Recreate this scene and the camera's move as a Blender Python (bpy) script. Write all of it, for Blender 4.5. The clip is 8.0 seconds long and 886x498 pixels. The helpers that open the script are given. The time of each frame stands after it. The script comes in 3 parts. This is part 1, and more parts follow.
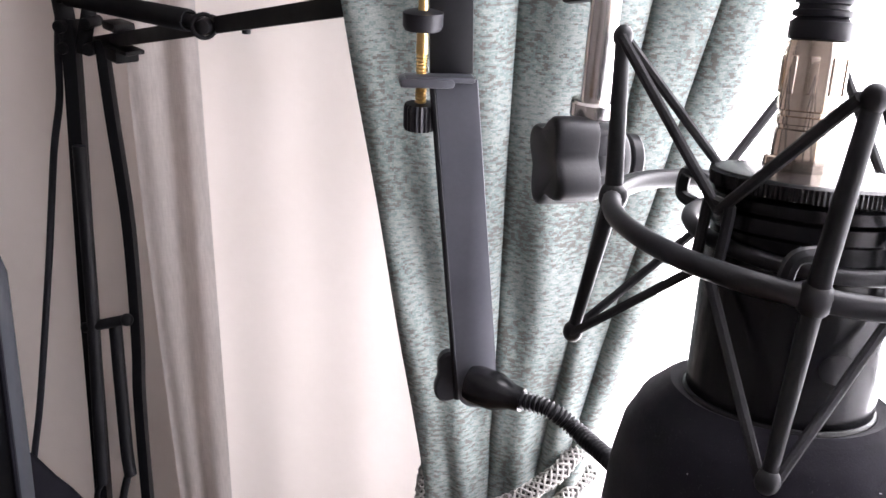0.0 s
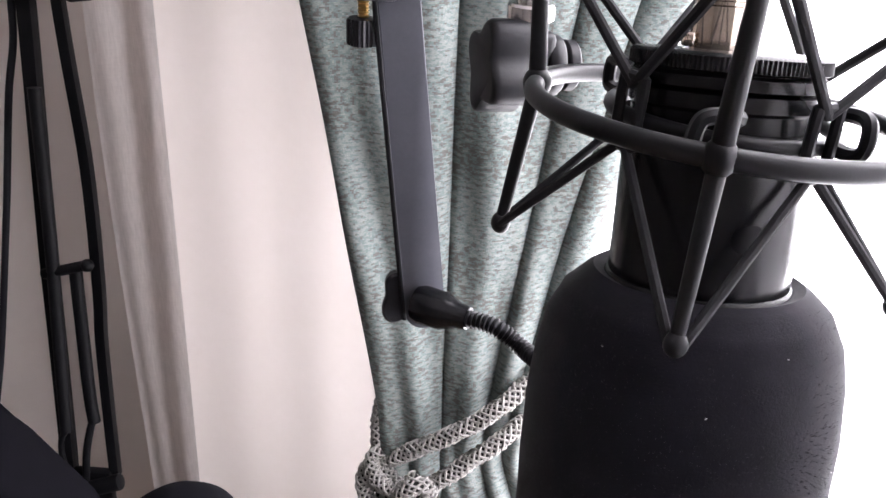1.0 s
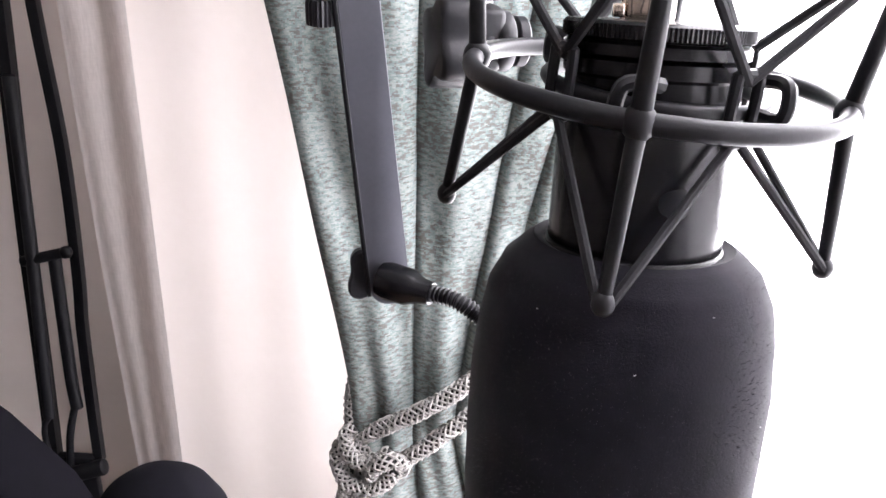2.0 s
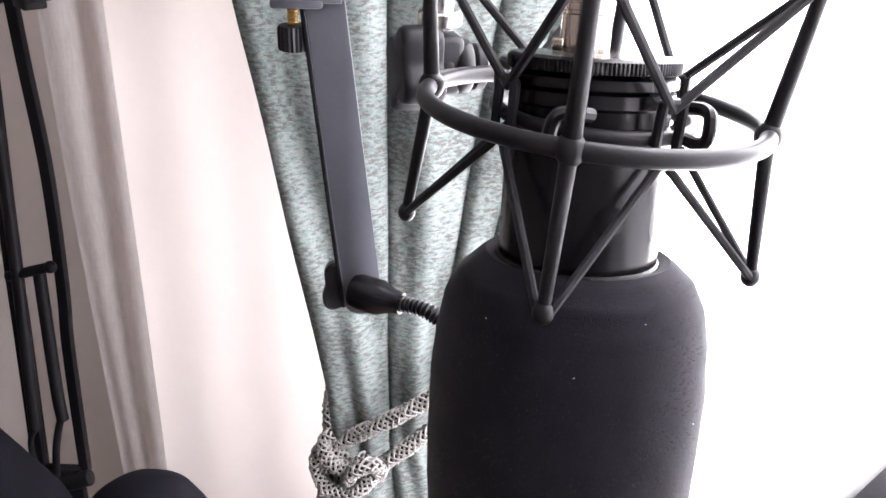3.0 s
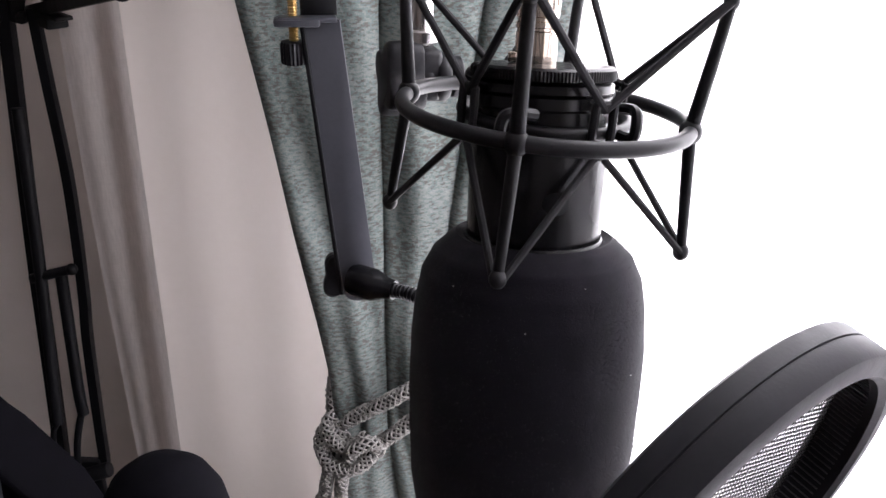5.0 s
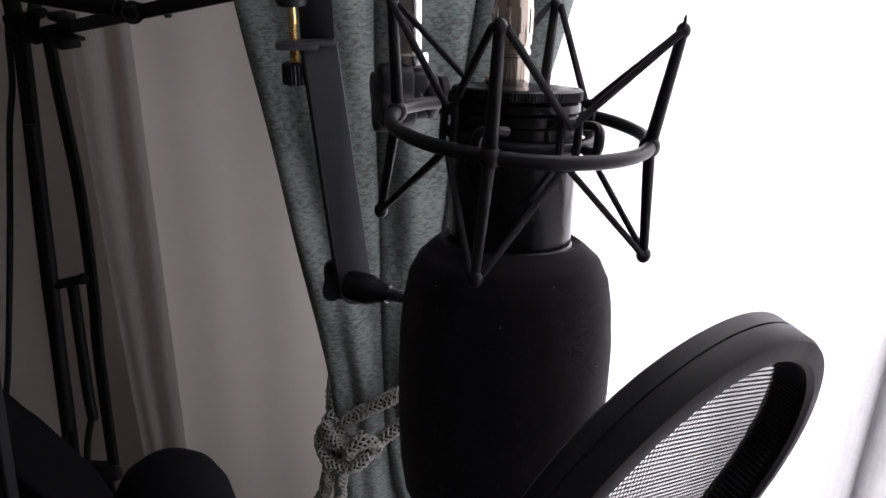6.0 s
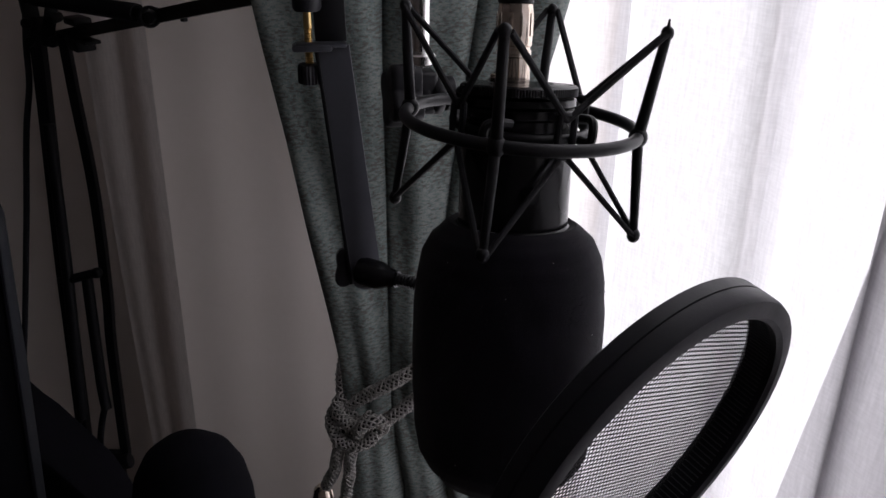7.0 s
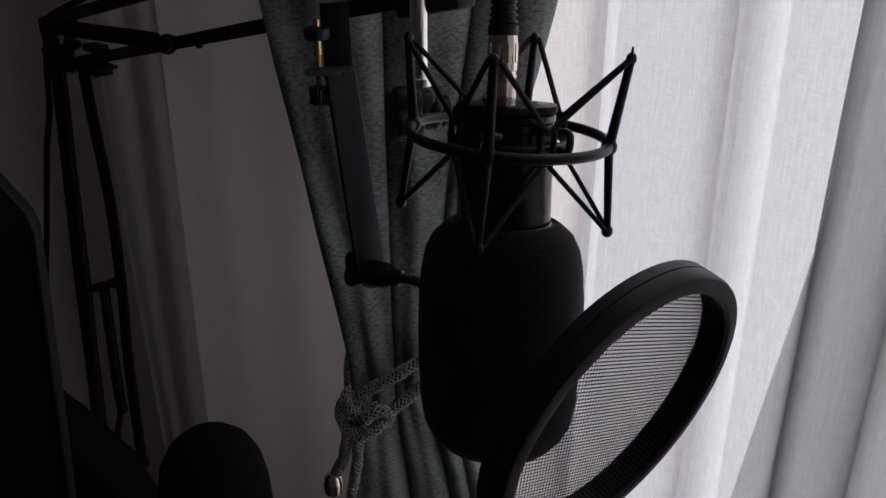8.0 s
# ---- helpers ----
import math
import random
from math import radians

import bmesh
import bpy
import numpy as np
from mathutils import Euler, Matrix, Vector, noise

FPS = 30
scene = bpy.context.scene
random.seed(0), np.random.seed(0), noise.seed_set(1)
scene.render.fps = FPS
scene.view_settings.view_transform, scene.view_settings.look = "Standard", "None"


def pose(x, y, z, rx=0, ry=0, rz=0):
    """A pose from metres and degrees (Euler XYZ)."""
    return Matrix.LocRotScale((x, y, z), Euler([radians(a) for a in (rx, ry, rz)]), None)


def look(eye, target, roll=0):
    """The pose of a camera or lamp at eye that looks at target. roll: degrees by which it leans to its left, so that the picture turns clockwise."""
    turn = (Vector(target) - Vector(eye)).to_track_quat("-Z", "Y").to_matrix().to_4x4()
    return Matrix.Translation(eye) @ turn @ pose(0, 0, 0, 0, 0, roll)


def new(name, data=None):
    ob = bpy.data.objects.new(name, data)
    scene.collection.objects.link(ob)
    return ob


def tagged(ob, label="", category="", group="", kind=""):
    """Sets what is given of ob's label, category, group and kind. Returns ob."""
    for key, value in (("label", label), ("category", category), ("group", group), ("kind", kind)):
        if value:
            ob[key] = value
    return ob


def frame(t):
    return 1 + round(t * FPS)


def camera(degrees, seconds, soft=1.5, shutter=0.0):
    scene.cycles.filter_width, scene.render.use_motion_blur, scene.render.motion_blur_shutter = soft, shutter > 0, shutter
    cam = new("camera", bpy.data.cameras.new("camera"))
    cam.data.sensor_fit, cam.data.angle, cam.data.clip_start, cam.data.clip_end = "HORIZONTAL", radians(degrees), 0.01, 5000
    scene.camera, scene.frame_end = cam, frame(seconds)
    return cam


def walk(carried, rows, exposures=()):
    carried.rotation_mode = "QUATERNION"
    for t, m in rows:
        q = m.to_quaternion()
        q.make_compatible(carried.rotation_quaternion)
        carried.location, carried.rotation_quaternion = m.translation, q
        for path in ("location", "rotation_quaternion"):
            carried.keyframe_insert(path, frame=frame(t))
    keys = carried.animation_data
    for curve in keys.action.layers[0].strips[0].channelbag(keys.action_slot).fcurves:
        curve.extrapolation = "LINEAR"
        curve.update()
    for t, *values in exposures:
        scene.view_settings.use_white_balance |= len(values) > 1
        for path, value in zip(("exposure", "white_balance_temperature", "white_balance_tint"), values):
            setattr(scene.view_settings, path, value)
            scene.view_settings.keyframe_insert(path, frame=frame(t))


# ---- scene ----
cam = camera(54.0, 8.0)
PATH = [
    (0, (-0.0922, -0.2411, 1.2988), (-0.1501, 0.6649, 0.8794), 2.45),
    (0.5, (-0.0878, -0.249, 1.2869), (-0.1331, 0.6517, 0.8548), 2.91),
    (1, (-0.0732, -0.251, 1.2758), (-0.1058, 0.6421, 0.8272), 2.95),
    (1.5, (-0.062, -0.2532, 1.271), (-0.0909, 0.6325, 0.8077), 2.63),
    (3, (-0.0479, -0.2784, 1.288), (-0.0551, 0.6129, 0.8347), 2.11),
    (3.5, (-0.0367, -0.2856, 1.2886), (-0.0464, 0.6066, 0.8372), 1.78),
    (4, (-0.0354, -0.2951, 1.2932), (-0.0528, 0.5979, 0.8436), 1.43),
    (5.5, (-0.0301, -0.3493, 1.3074), (-0.0496, 0.5499, 0.8703), 1.16),
    (6, (-0.0247, -0.3641, 1.3148), (-0.0486, 0.5385, 0.8849), 0.92),
    (6.5, (-0.0291, -0.3769, 1.3205), (-0.0594, 0.5277, 0.8953), 0.52),
    (7, (-0.031, -0.4053, 1.3236), (-0.0481, 0.4983, 0.8955), 0.83),
    (7.5, (-0.0333, -0.4334, 1.334), (-0.0417, 0.4739, 0.9136), 0.65),
    (8, (-0.0348, -0.471, 1.3437), (-0.0427, 0.4396, 0.9305), 0.14),
]
# the clip's camera closes its exposure as the window fills the picture
EXPOSURES = [(t, stops, 6650, 20) for t, stops in ((0, 0.1), (0.5, -0.2), (1.0, -0.1), (1.5, 0.2), (3.0, 0.3), (3.5, 0.2), (4.0, -0.1), (5.5, -1.6), (6.0, -2.3), (6.5, -2.92), (7.0, -3.15), (7.5, -3.5), (8.0, -3.9))]
walk(cam, [(t, look(eye, target, roll)) for t, eye, target, roll in PATH], EXPOSURES)

# ---- daylight ----
world = bpy.data.worlds.new("sky")
scene.world = world
world.use_nodes = True
sky = world.node_tree.nodes.new("ShaderNodeTexSky")
sky.sky_type, sky.sun_disc = "NISHITA", False
sky.sun_elevation, sky.sun_rotation = radians(40), radians(120)
world.node_tree.links.new(sky.outputs[0], world.node_tree.nodes["Background"].inputs[0])
world.node_tree.nodes["Background"].inputs[1].default_value = 0.12

# the window wall runs along ALONG from the corner towards the camera's right; INTO points into the room
ALONG = Vector((0.549, -0.836, 0))
INTO = Vector((-0.836, -0.549, 0))
SHEER = Vector((0.185, 0.01, 0))          # a place on the sheer curtain's line


def at_window(s, back, z):
    """A place s metres along the window wall from SHEER, back metres behind the sheer."""
    p = SHEER + ALONG * s - INTO * back
    return Vector((p.x, p.y, z))


def daylight(s, z, w, h, watts):
    lamp = bpy.data.lights.new("window_daylight", "AREA")
    lamp.shape, lamp.size, lamp.size_y, lamp.energy, lamp.color = "RECTANGLE", w, h, watts, (0.93, 0.97, 1.0)
    ob = new("window_daylight", lamp)
    eye = at_window(s, 0.22, z)
    ob.matrix_world = look(eye, eye + INTO)
    return ob


daylight(0.555, 1.35, 1.91, 1.7, 255.0)


# ---- materials ----
def shader(name):
    m = bpy.data.materials.new(name)
    m.use_nodes = True
    return m, m.node_tree.nodes, m.node_tree.links, m.node_tree.nodes["Principled BSDF"]


def coords(nodes, links, scale):
    tc, mp = nodes.new("ShaderNodeTexCoord"), nodes.new("ShaderNodeMapping")
    mp.inputs["Scale"].default_value = scale
    links.new(tc.outputs["Object"], mp.inputs[0])
    return mp.outputs[0]


def noise_of(nodes, links, scale, detail=4.0, rough=0.55):
    n = nodes.new("ShaderNodeTexNoise")
    n.inputs["Scale"].default_value, n.inputs["Detail"].default_value, n.inputs["Roughness"].default_value = 1.0, detail, rough
    links.new(coords(nodes, links, scale), n.inputs["Vector"])
    return n.outputs["Fac"]


def ramp(nodes, links, fac, *stops):
    r = nodes.new("ShaderNodeValToRGB")
    while len(r.color_ramp.elements) < len(stops):
        r.color_ramp.elements.new(0.5)
    for e, (pos, col) in zip(r.color_ramp.elements, stops):
        e.position, e.color = pos, (*col, 1)
    links.new(fac, r.inputs[0])
    return r.outputs[0]


def bump(nodes, links, fac, bsdf, strength, distance):
    b = nodes.new("ShaderNodeBump")
    b.inputs["Strength"].default_value, b.inputs["Distance"].default_value = strength, distance
    links.new(fac, b.inputs["Height"])
    links.new(b.outputs[0], bsdf.inputs["Normal"])


def plain(name, a, b, rough, metal=0.0, scale=60.0, relief=0.0, spec=0.5):
    """A surface whose colour wanders between a and b, in stains and in fine grain."""
    m, nodes, links, bsdf = shader(name)
    big = noise_of(nodes, links, (scale, scale, scale))
    fine = noise_of(nodes, links, (scale * 14, scale * 14, scale * 14), 2.0)
    mix = nodes.new("ShaderNodeMath")
    mix.operation = "MULTIPLY_ADD"
    mix.inputs[1].default_value = 0.4
    links.new(fine, mix.inputs[0])
    links.new(big, mix.inputs[2])
    links.new(ramp(nodes, links, mix.outputs[0], (0.45, a), (0.95, b)), bsdf.inputs["Base Color"])
    links.new(ramp(nodes, links, big, (0.3, (rough * 0.85,) * 3), (0.7, (min(1, rough * 1.15),) * 3)), bsdf.inputs["Roughness"])
    bsdf.inputs["Metallic"].default_value = metal
    bsdf.inputs["Specular IOR Level"].default_value = spec
    if relief:
        bump(nodes, links, fine, bsdf, 0.5, relief)
    return m


def cloth_teal():
    m, nodes, links, bsdf = shader("teal_jacquard")
    snap = nodes.new("ShaderNodeVectorMath")
    snap.operation = "SNAP"
    snap.inputs[1].default_value = (0.22, 60.0, 0.42)
    links.new(coords(nodes, links, (215, 215, 520)), snap.inputs[0])
    weave = nodes.new("ShaderNodeTexNoise")
    weave.inputs["Scale"].default_value, weave.inputs["Detail"].default_value, weave.inputs["Roughness"].default_value = 1.0, 3.0, 0.6
    links.new(snap.outputs[0], weave.inputs["Vector"])
    streak = weave.outputs["Fac"]
    patch = noise_of(nodes, links, (20, 20, 34), 3.0)
    thread = noise_of(nodes, links, (700, 700, 2200), 2.0)
    add = nodes.new("ShaderNodeMath")
    add.operation = "MULTIPLY_ADD"
    add.inputs[1].default_value = 0.40
    links.new(patch, add.inputs[0])
    links.new(streak, add.inputs[2])
    teal, dark, sage = (0.096, 0.130, 0.125), (0.072, 0.072, 0.062), (0.152, 0.174, 0.161)
    col = ramp(nodes, links, add.outputs[0], (0.55, dark), (0.632, (0.086, 0.085, 0.074)), (0.640, teal), (0.715, (0.112, 0.146, 0.140)), (0.723, sage), (0.9, (0.186, 0.204, 0.191)))
    mixc = nodes.new("ShaderNodeMix")
    mixc.data_type, mixc.blend_type = "RGBA", "MULTIPLY"
    mixc.inputs["Factor"].default_value = 0.55
    links.new(col, mixc.inputs["A"])
    links.new(ramp(nodes, links, thread, (0.3, (0.5, 0.5, 0.5)), (0.7, (1.2, 1.2, 1.2))), mixc.inputs["B"])
    links.new(mixc.outputs["Result"], bsdf.inputs["Base Color"])
    bsdf.inputs["Roughness"].default_value = 0.75
    bsdf.inputs["Sheen Weight"].default_value = 0.08
    bump(nodes, links, add.outputs[0], bsdf, 0.5, 0.0006)
    return m


def cloth_sheer(name, tint, clear, weave, through_light=0.68):
    """Thin net: part of the light goes straight through, part is scattered forwards, part is thrown back."""
    m, nodes, links, bsdf = shader(name)
    nodes.remove(bsdf)
    diff, trans, gap = nodes.new("ShaderNodeBsdfDiffuse"), nodes.new("ShaderNodeBsdfTranslucent"), nodes.new("ShaderNodeBsdfTransparent")
    slub = noise_of(nodes, links, (500, 500, 60), 3.0)
    slub2 = noise_of(nodes, links, (110, 110, 700), 3.0)
    col = ramp(nodes, links, slub, (0.3, tuple(c * 0.86 for c in tint)), (0.7, tint))
    links.new(col, diff.inputs[0])
    links.new(col, trans.inputs[0])
    one, two = nodes.new("ShaderNodeMixShader"), nodes.new("ShaderNodeMixShader")
    one.inputs[0].default_value = through_light
    links.new(diff.outputs[0], one.inputs[1])
    links.new(trans.outputs[0], one.inputs[2])
    links.new(ramp(nodes, links, slub2, (0.38, (clear * (1 - weave),) * 3), (0.62, (clear,) * 3)), two.inputs[0])
    links.new(one.outputs[0], two.inputs[1])
    links.new(gap.outputs[0], two.inputs[2])
    links.new(two.outputs[0], nodes["Material Output"].inputs[0])
    return m


def foam_material():
    m, nodes, links, bsdf = shader("black_foam")
    cell = noise_of(nodes, links, (1500, 1500, 1500), 3.0, 0.7)
    n = noise_of(nodes, links, (90, 90, 90))
    links.new(ramp(nodes, links, n, (0.3, (0.0055, 0.0045, 0.0085)), (0.7, (0.010, 0.0082, 0.0145))), bsdf.inputs["Base Color"])
    bsdf.inputs["Roughness"].default_value = 0.95
    bsdf.inputs["Specular IOR Level"].default_value = 0.25
    bsdf.inputs["Sheen Weight"].default_value = 0.10
    bsdf.inputs["Sheen Roughness"].default_value = 0.5
    bump(nodes, links, cell, bsdf, 0.5, 0.0003)
    return m


TEAL = cloth_teal()
SHEER_CLOTH = cloth_sheer("white_sheer", (0.86, 0.855, 0.87), 0.27, 0.2)
SHEER_GREY = cloth_sheer("grey_sheer", (0.58, 0.57, 0.585), 0.10, 0.7)
SHEER_DENSE = cloth_sheer("grey_white_sheer", (0.74, 0.705, 0.69), 0.10, 0.4, 0.5)
WHITE_CLOTH = plain("white_lining_cloth", (0.82, 0.745, 0.695), (0.86, 0.785, 0.74), 0.9, scale=9.0, relief=0.0002, spec=0.1)
WALL = plain("wall_paint", (0.78, 0.71, 0.665), (0.82, 0.75, 0.705), 0.85, scale=5.0, relief=0.0003, spec=0.2)
# dark tone for the added, unseen walls, so that they bounce little light
UNSEEN_WALL_DARK = plain("low_bounce_taupe", (0.20, 0.185, 0.18), (0.26, 0.24, 0.23), 0.9, scale=4.0, spec=0.1)
CEILING = plain("ceiling_paint", (0.60, 0.59, 0.58), (0.66, 0.65, 0.64), 0.9, scale=4.0)
FLOOR = plain("brown_floor", (0.16, 0.10, 0.06), (0.24, 0.16, 0.10), 0.5, scale=6.0)
BLACK_METAL = plain("black_powder_coat", (0.005, 0.005, 0.006), (0.009, 0.009, 0.011), 0.5, scale=40.0, relief=0.00006, spec=0.2)
STRAP_METAL = plain("satin_black_strap", (0.046, 0.048, 0.058), (0.060, 0.062, 0.074), 0.38, scale=30.0, relief=0.00004, spec=0.4)
BLACK_RUBBER = plain("black_rubber", (0.010, 0.010, 0.0135), (0.016, 0.0155, 0.021), 0.5, scale=60.0, relief=0.0001, spec=0.3)
MIC_METAL = plain("black_anodised", (0.004, 0.004, 0.005), (0.006, 0.006, 0.0075), 0.26, scale=4.0, spec=0.32)
MOUNT_PLASTIC = plain("black_mount_plastic", (0.009, 0.009, 0.011), (0.015, 0.015, 0.018), 0.42, scale=50.0, relief=0.00008, spec=0.3)
CORD = plain("black_elastic_cord", (0.006, 0.006, 0.008), (0.02, 0.019, 0.022), 0.85, scale=150.0, relief=0.0003)
CHROME = plain("chrome", (0.82, 0.80, 0.78), (0.9, 0.88, 0.86), 0.2, metal=1.0, scale=30.0)
NICKEL = plain("worn_nickel", (0.66, 0.54, 0.43), (0.84, 0.75, 0.66), 0.13, metal=1.0, scale=60.0)
BRASS = plain("brass_thread", (0.62, 0.42, 0.16), (0.78, 0.56, 0.26), 0.3, metal=1.0, scale=80.0)
DARK_PANEL = plain("dark_grey_plastic", (0.006, 0.007, 0.010), (0.010, 0.012, 0.016), 0.6, scale=20.0, spec=0.2)
DARK_FABRIC = plain("black_fabric", (0.003, 0.003, 0.0042), (0.006, 0.0056, 0.008), 0.95, scale=60.0, relief=0.0002, spec=0.05)
FOAM = foam_material()
YARN = plain("pale_rope_yarn", (0.19, 0.185, 0.172), (0.32, 0.31, 0.296), 0.9, scale=120.0, relief=0.0003, spec=0.1)
ROPE_CORE = plain("dark_rope_core", (0.02, 0.02, 0.02), (0.045, 0.043, 0.042), 0.95, scale=150.0, relief=0.0003, spec=0.1)


# ---- mesh tools ----
def link(name, bm, material, smooth=True):
    me = bpy.data.meshes.new(name)
    bmesh.ops.recalc_face_normals(bm, faces=bm.faces)
    bm.to_mesh(me)
    bm.free()
    me.materials.append(material)
    if smooth:
        me.shade_smooth()
        me.set_sharp_from_angle(angle=radians(38))
    return new(name, me)


def thing(name, base, label, category, group="", kind=""):
    ob = new(name)
    ob.location = base
    ob.empty_display_size = 0.02
    return tagged(ob, label, category, group, kind)


def part(name, bm, material, parent, label="", smooth=True):
    """Links a bmesh, given in world places, as one mesh under its thing or part."""
    ob = link(name, bm, material, smooth)
    bpy.context.view_layer.update()
    ob.parent = parent
    ob.matrix_parent_inverse = parent.matrix_world.inverted()
    return tagged(ob, label)


def smooth_path(points, steps=8):
    """A Catmull-Rom line through the points."""
    p = [Vector(q) for q in points]
    p = [2 * p[0] - p[1]] + p + [2 * p[-1] - p[-2]]
    out = []
    for i in range(1, len(p) - 2):
        for k in range(steps):
            t = k / steps
            a, b, c, d = p[i - 1], p[i], p[i + 1], p[i + 2]
            out.append(0.5 * ((2 * b) + (c - a) * t + (2 * a - 5 * b + 4 * c - d) * t * t + (3 * b - a - 3 * c + d) * t ** 3))
    return out + [p[-2]]


def sweep(bm, points, radii, sides=12, closed=False, square=0.0, flat=1.0):
    """A round (or, with square > 0, boxy) bar along the points."""
    pts = [Vector(p) for p in points]
    n = len(pts)
    if not hasattr(radii, "__len__"):
        radii = [radii] * n
    tangent = [((pts[(i + 1) % n] - pts[i - 1]) if closed else (pts[min(i + 1, n - 1)] - pts[max(i - 1, 0)])).normalized() for i in range(n)]
    up = Vector((0, 0, 1)) if abs(tangent[0].z) < 0.9 else Vector((0, 1, 0))
    side = tangent[0].cross(up).normalized()
    rings = []
    for i in range(n):
        side = (side - tangent[i] * side.dot(tangent[i])).normalized()
        other = tangent[i].cross(side)
        ring = []
        for k in range(sides):
            a = 2 * math.pi * (k + 0.5) / sides
            c, s = math.cos(a), math.sin(a)
            g = (1 - square) + square / max(abs(c), abs(s))
            ring.append(bm.verts.new(pts[i] + (side * c + other * s * flat) * radii[i] * g))
        rings.append(ring)
    for i in range(n if closed else n - 1):
        a, b = rings[i], rings[(i + 1) % n]
        for k in range(sides):
            bm.faces.new((a[k], a[(k + 1) % sides], b[(k + 1) % sides], b[k]))
    if not closed:
        bm.faces.new(rings[0][::-1])
        bm.faces.new(rings[-1])
    return bm


def bar(a, b, radius, sides=12, square=0.0, taper=1.0, flat=1.0):
    a, b = Vector(a), Vector(b)
    lip = min(radius * 0.35, (b - a).length * 0.2)
    d = (b - a).normalized() * lip
    return sweep(bmesh.new(), [a, a + d * 0.3, a + d, b - d, b - d * 0.3, b], [radius * 0.75, radius * 0.93, radius, radius * taper, radius * taper * 0.93, radius * taper * 0.75], sides, square=square, flat=flat)


def lathe(profile, m, sides=48, ribs=0.0):
    """Turns (radius, height) pairs round the axis of m."""
    bm = bmesh.new()
    rings = []
    for r, h in profile:
        rings.append([bm.verts.new(m @ Vector(((r * (1 - ribs * (k % 2)) ) * math.cos(2 * math.pi * k / sides), (r * (1 - ribs * (k % 2))) * math.sin(2 * math.pi * k / sides), h))) for k in range(sides)])
    for a, b in zip(rings, rings[1:]):
        for k in range(sides):
            bm.faces.new((a[k], a[(k + 1) % sides], b[(k + 1) % sides], b[k]))
    bm.faces.new(rings[0][::-1])
    bm.faces.new(rings[-1])
    return bm


def ball(p, r, squash=1.0):
    bm = bmesh.new()
    bmesh.ops.create_uvsphere(bm, u_segments=16, v_segments=10, radius=r)
    bmesh.ops.transform(bm, matrix=Matrix.Translation(p) @ Matrix.Diagonal((1, 1, squash, 1)), verts=bm.verts)
    return bm


def block(m, size, bevel=0.0, segments=2):
    bm = bmesh.new()
    bmesh.ops.create_cube(bm, size=1.0)
    bmesh.ops.transform(bm, matrix=Matrix.Diagonal((*size, 1)), verts=bm.verts)
    if bevel:
        bmesh.ops.bevel(bm, geom=bm.edges[:], offset=bevel, segments=segments, affect="EDGES", profile=0.5)
    bmesh.ops.transform(bm, matrix=m, verts=bm.verts)
    return bm


def extruded(outline, thick, m, bevel=0.0):
    """A plate with the given outline in its own xy, thick along z."""
    bm = bmesh.new()
    low = [bm.verts.new((x, y, -thick / 2)) for x, y in outline]
    high = [bm.verts.new((x, y, thick / 2)) for x, y in outline]
    bm.faces.new(low[::-1])
    bm.faces.new(high)
    n = len(low)
    for k in range(n):
        bm.faces.new((low[k], low[(k + 1) % n], high[(k + 1) % n], high[k]))
    if bevel:
        caps = [e for e in bm.edges if abs(e.verts[0].co.z - e.verts[1].co.z) < 1e-6]
        bmesh.ops.bevel(bm, geom=caps, offset=bevel, segments=2, affect="EDGES", profile=0.5)
    bmesh.ops.transform(bm, matrix=m, verts=bm.verts)
    return bm


def loft(outline, layers, m):
    """A turned-looking solid whose section is the outline, scaled layer by layer: (height, scale)."""
    bm = bmesh.new()
    rings = [[bm.verts.new(m @ Vector((x * s, y * s, h))) for x, y in outline] for h, s in layers]
    n = len(outline)
    for a, c in zip(rings, rings[1:]):
        for k in range(n):
            bm.faces.new((a[k], a[(k + 1) % n], c[(k + 1) % n], c[k]))
    bm.faces.new(rings[0][::-1])
    bm.faces.new(rings[-1])
    return bm


def frame_of(origin, z_axis, x_hint):
    z = Vector(z_axis).normalized()
    x = (Vector(x_hint) - z * Vector(x_hint).dot(z)).normalized()
    y = z.cross(x)
    return Matrix(((x.x, y.x, z.x, origin[0]), (x.y, y.y, z.y, origin[1]), (x.z, y.z, z.z, origin[2]), (0, 0, 0, 1)))


# ---- the room ----
def wall_box(name, m, size, material, label):
    ob = link(name, block(m, size), material, smooth=False)
    return tagged(ob, label, "wall", kind="structure")


BACK_Y = 0.66
wall_box("wall_back", pose(-1.18, BACK_Y + 0.06, 1.25), (2.36, 0.12, 2.5), WALL, "off-white painted wall behind the curtains")
# side and rear walls are added out of view to hold bounce light down
wall_box("wall_left", pose(-2.3, -0.75, 1.25), (0.12, 2.94, 2.5), UNSEEN_WALL_DARK, "unseen side wall added to close the room, dark taupe to cut bounce")
wall_box("wall_rear", pose(-0.38, -2.26, 1.25), (3.96, 0.12, 2.5), UNSEEN_WALL_DARK, "unseen wall added behind the viewer, dark taupe to cut bounce")
turn = math.degrees(math.atan2(ALONG.y, ALONG.x))
for name, s0, s1, z0, z1 in (("wall_window_side", -0.78, -0.415, 0, 2.5), ("wall_window_end", 1.54, 2.66, 0, 2.5),
                             ("wall_window_below", -0.415, 1.54, 0, 0.42), ("wall_window_above", -0.415, 1.54, 2.26, 2.5)):
    c = at_window((s0 + s1) / 2, 0.16, (z0 + z1) / 2)
    wall_box(name, pose(c.x, c.y, c.z, 0, 0, turn), (s1 - s0, 0.12, z1 - z0), WALL, "off-white painted wall round the window opening")
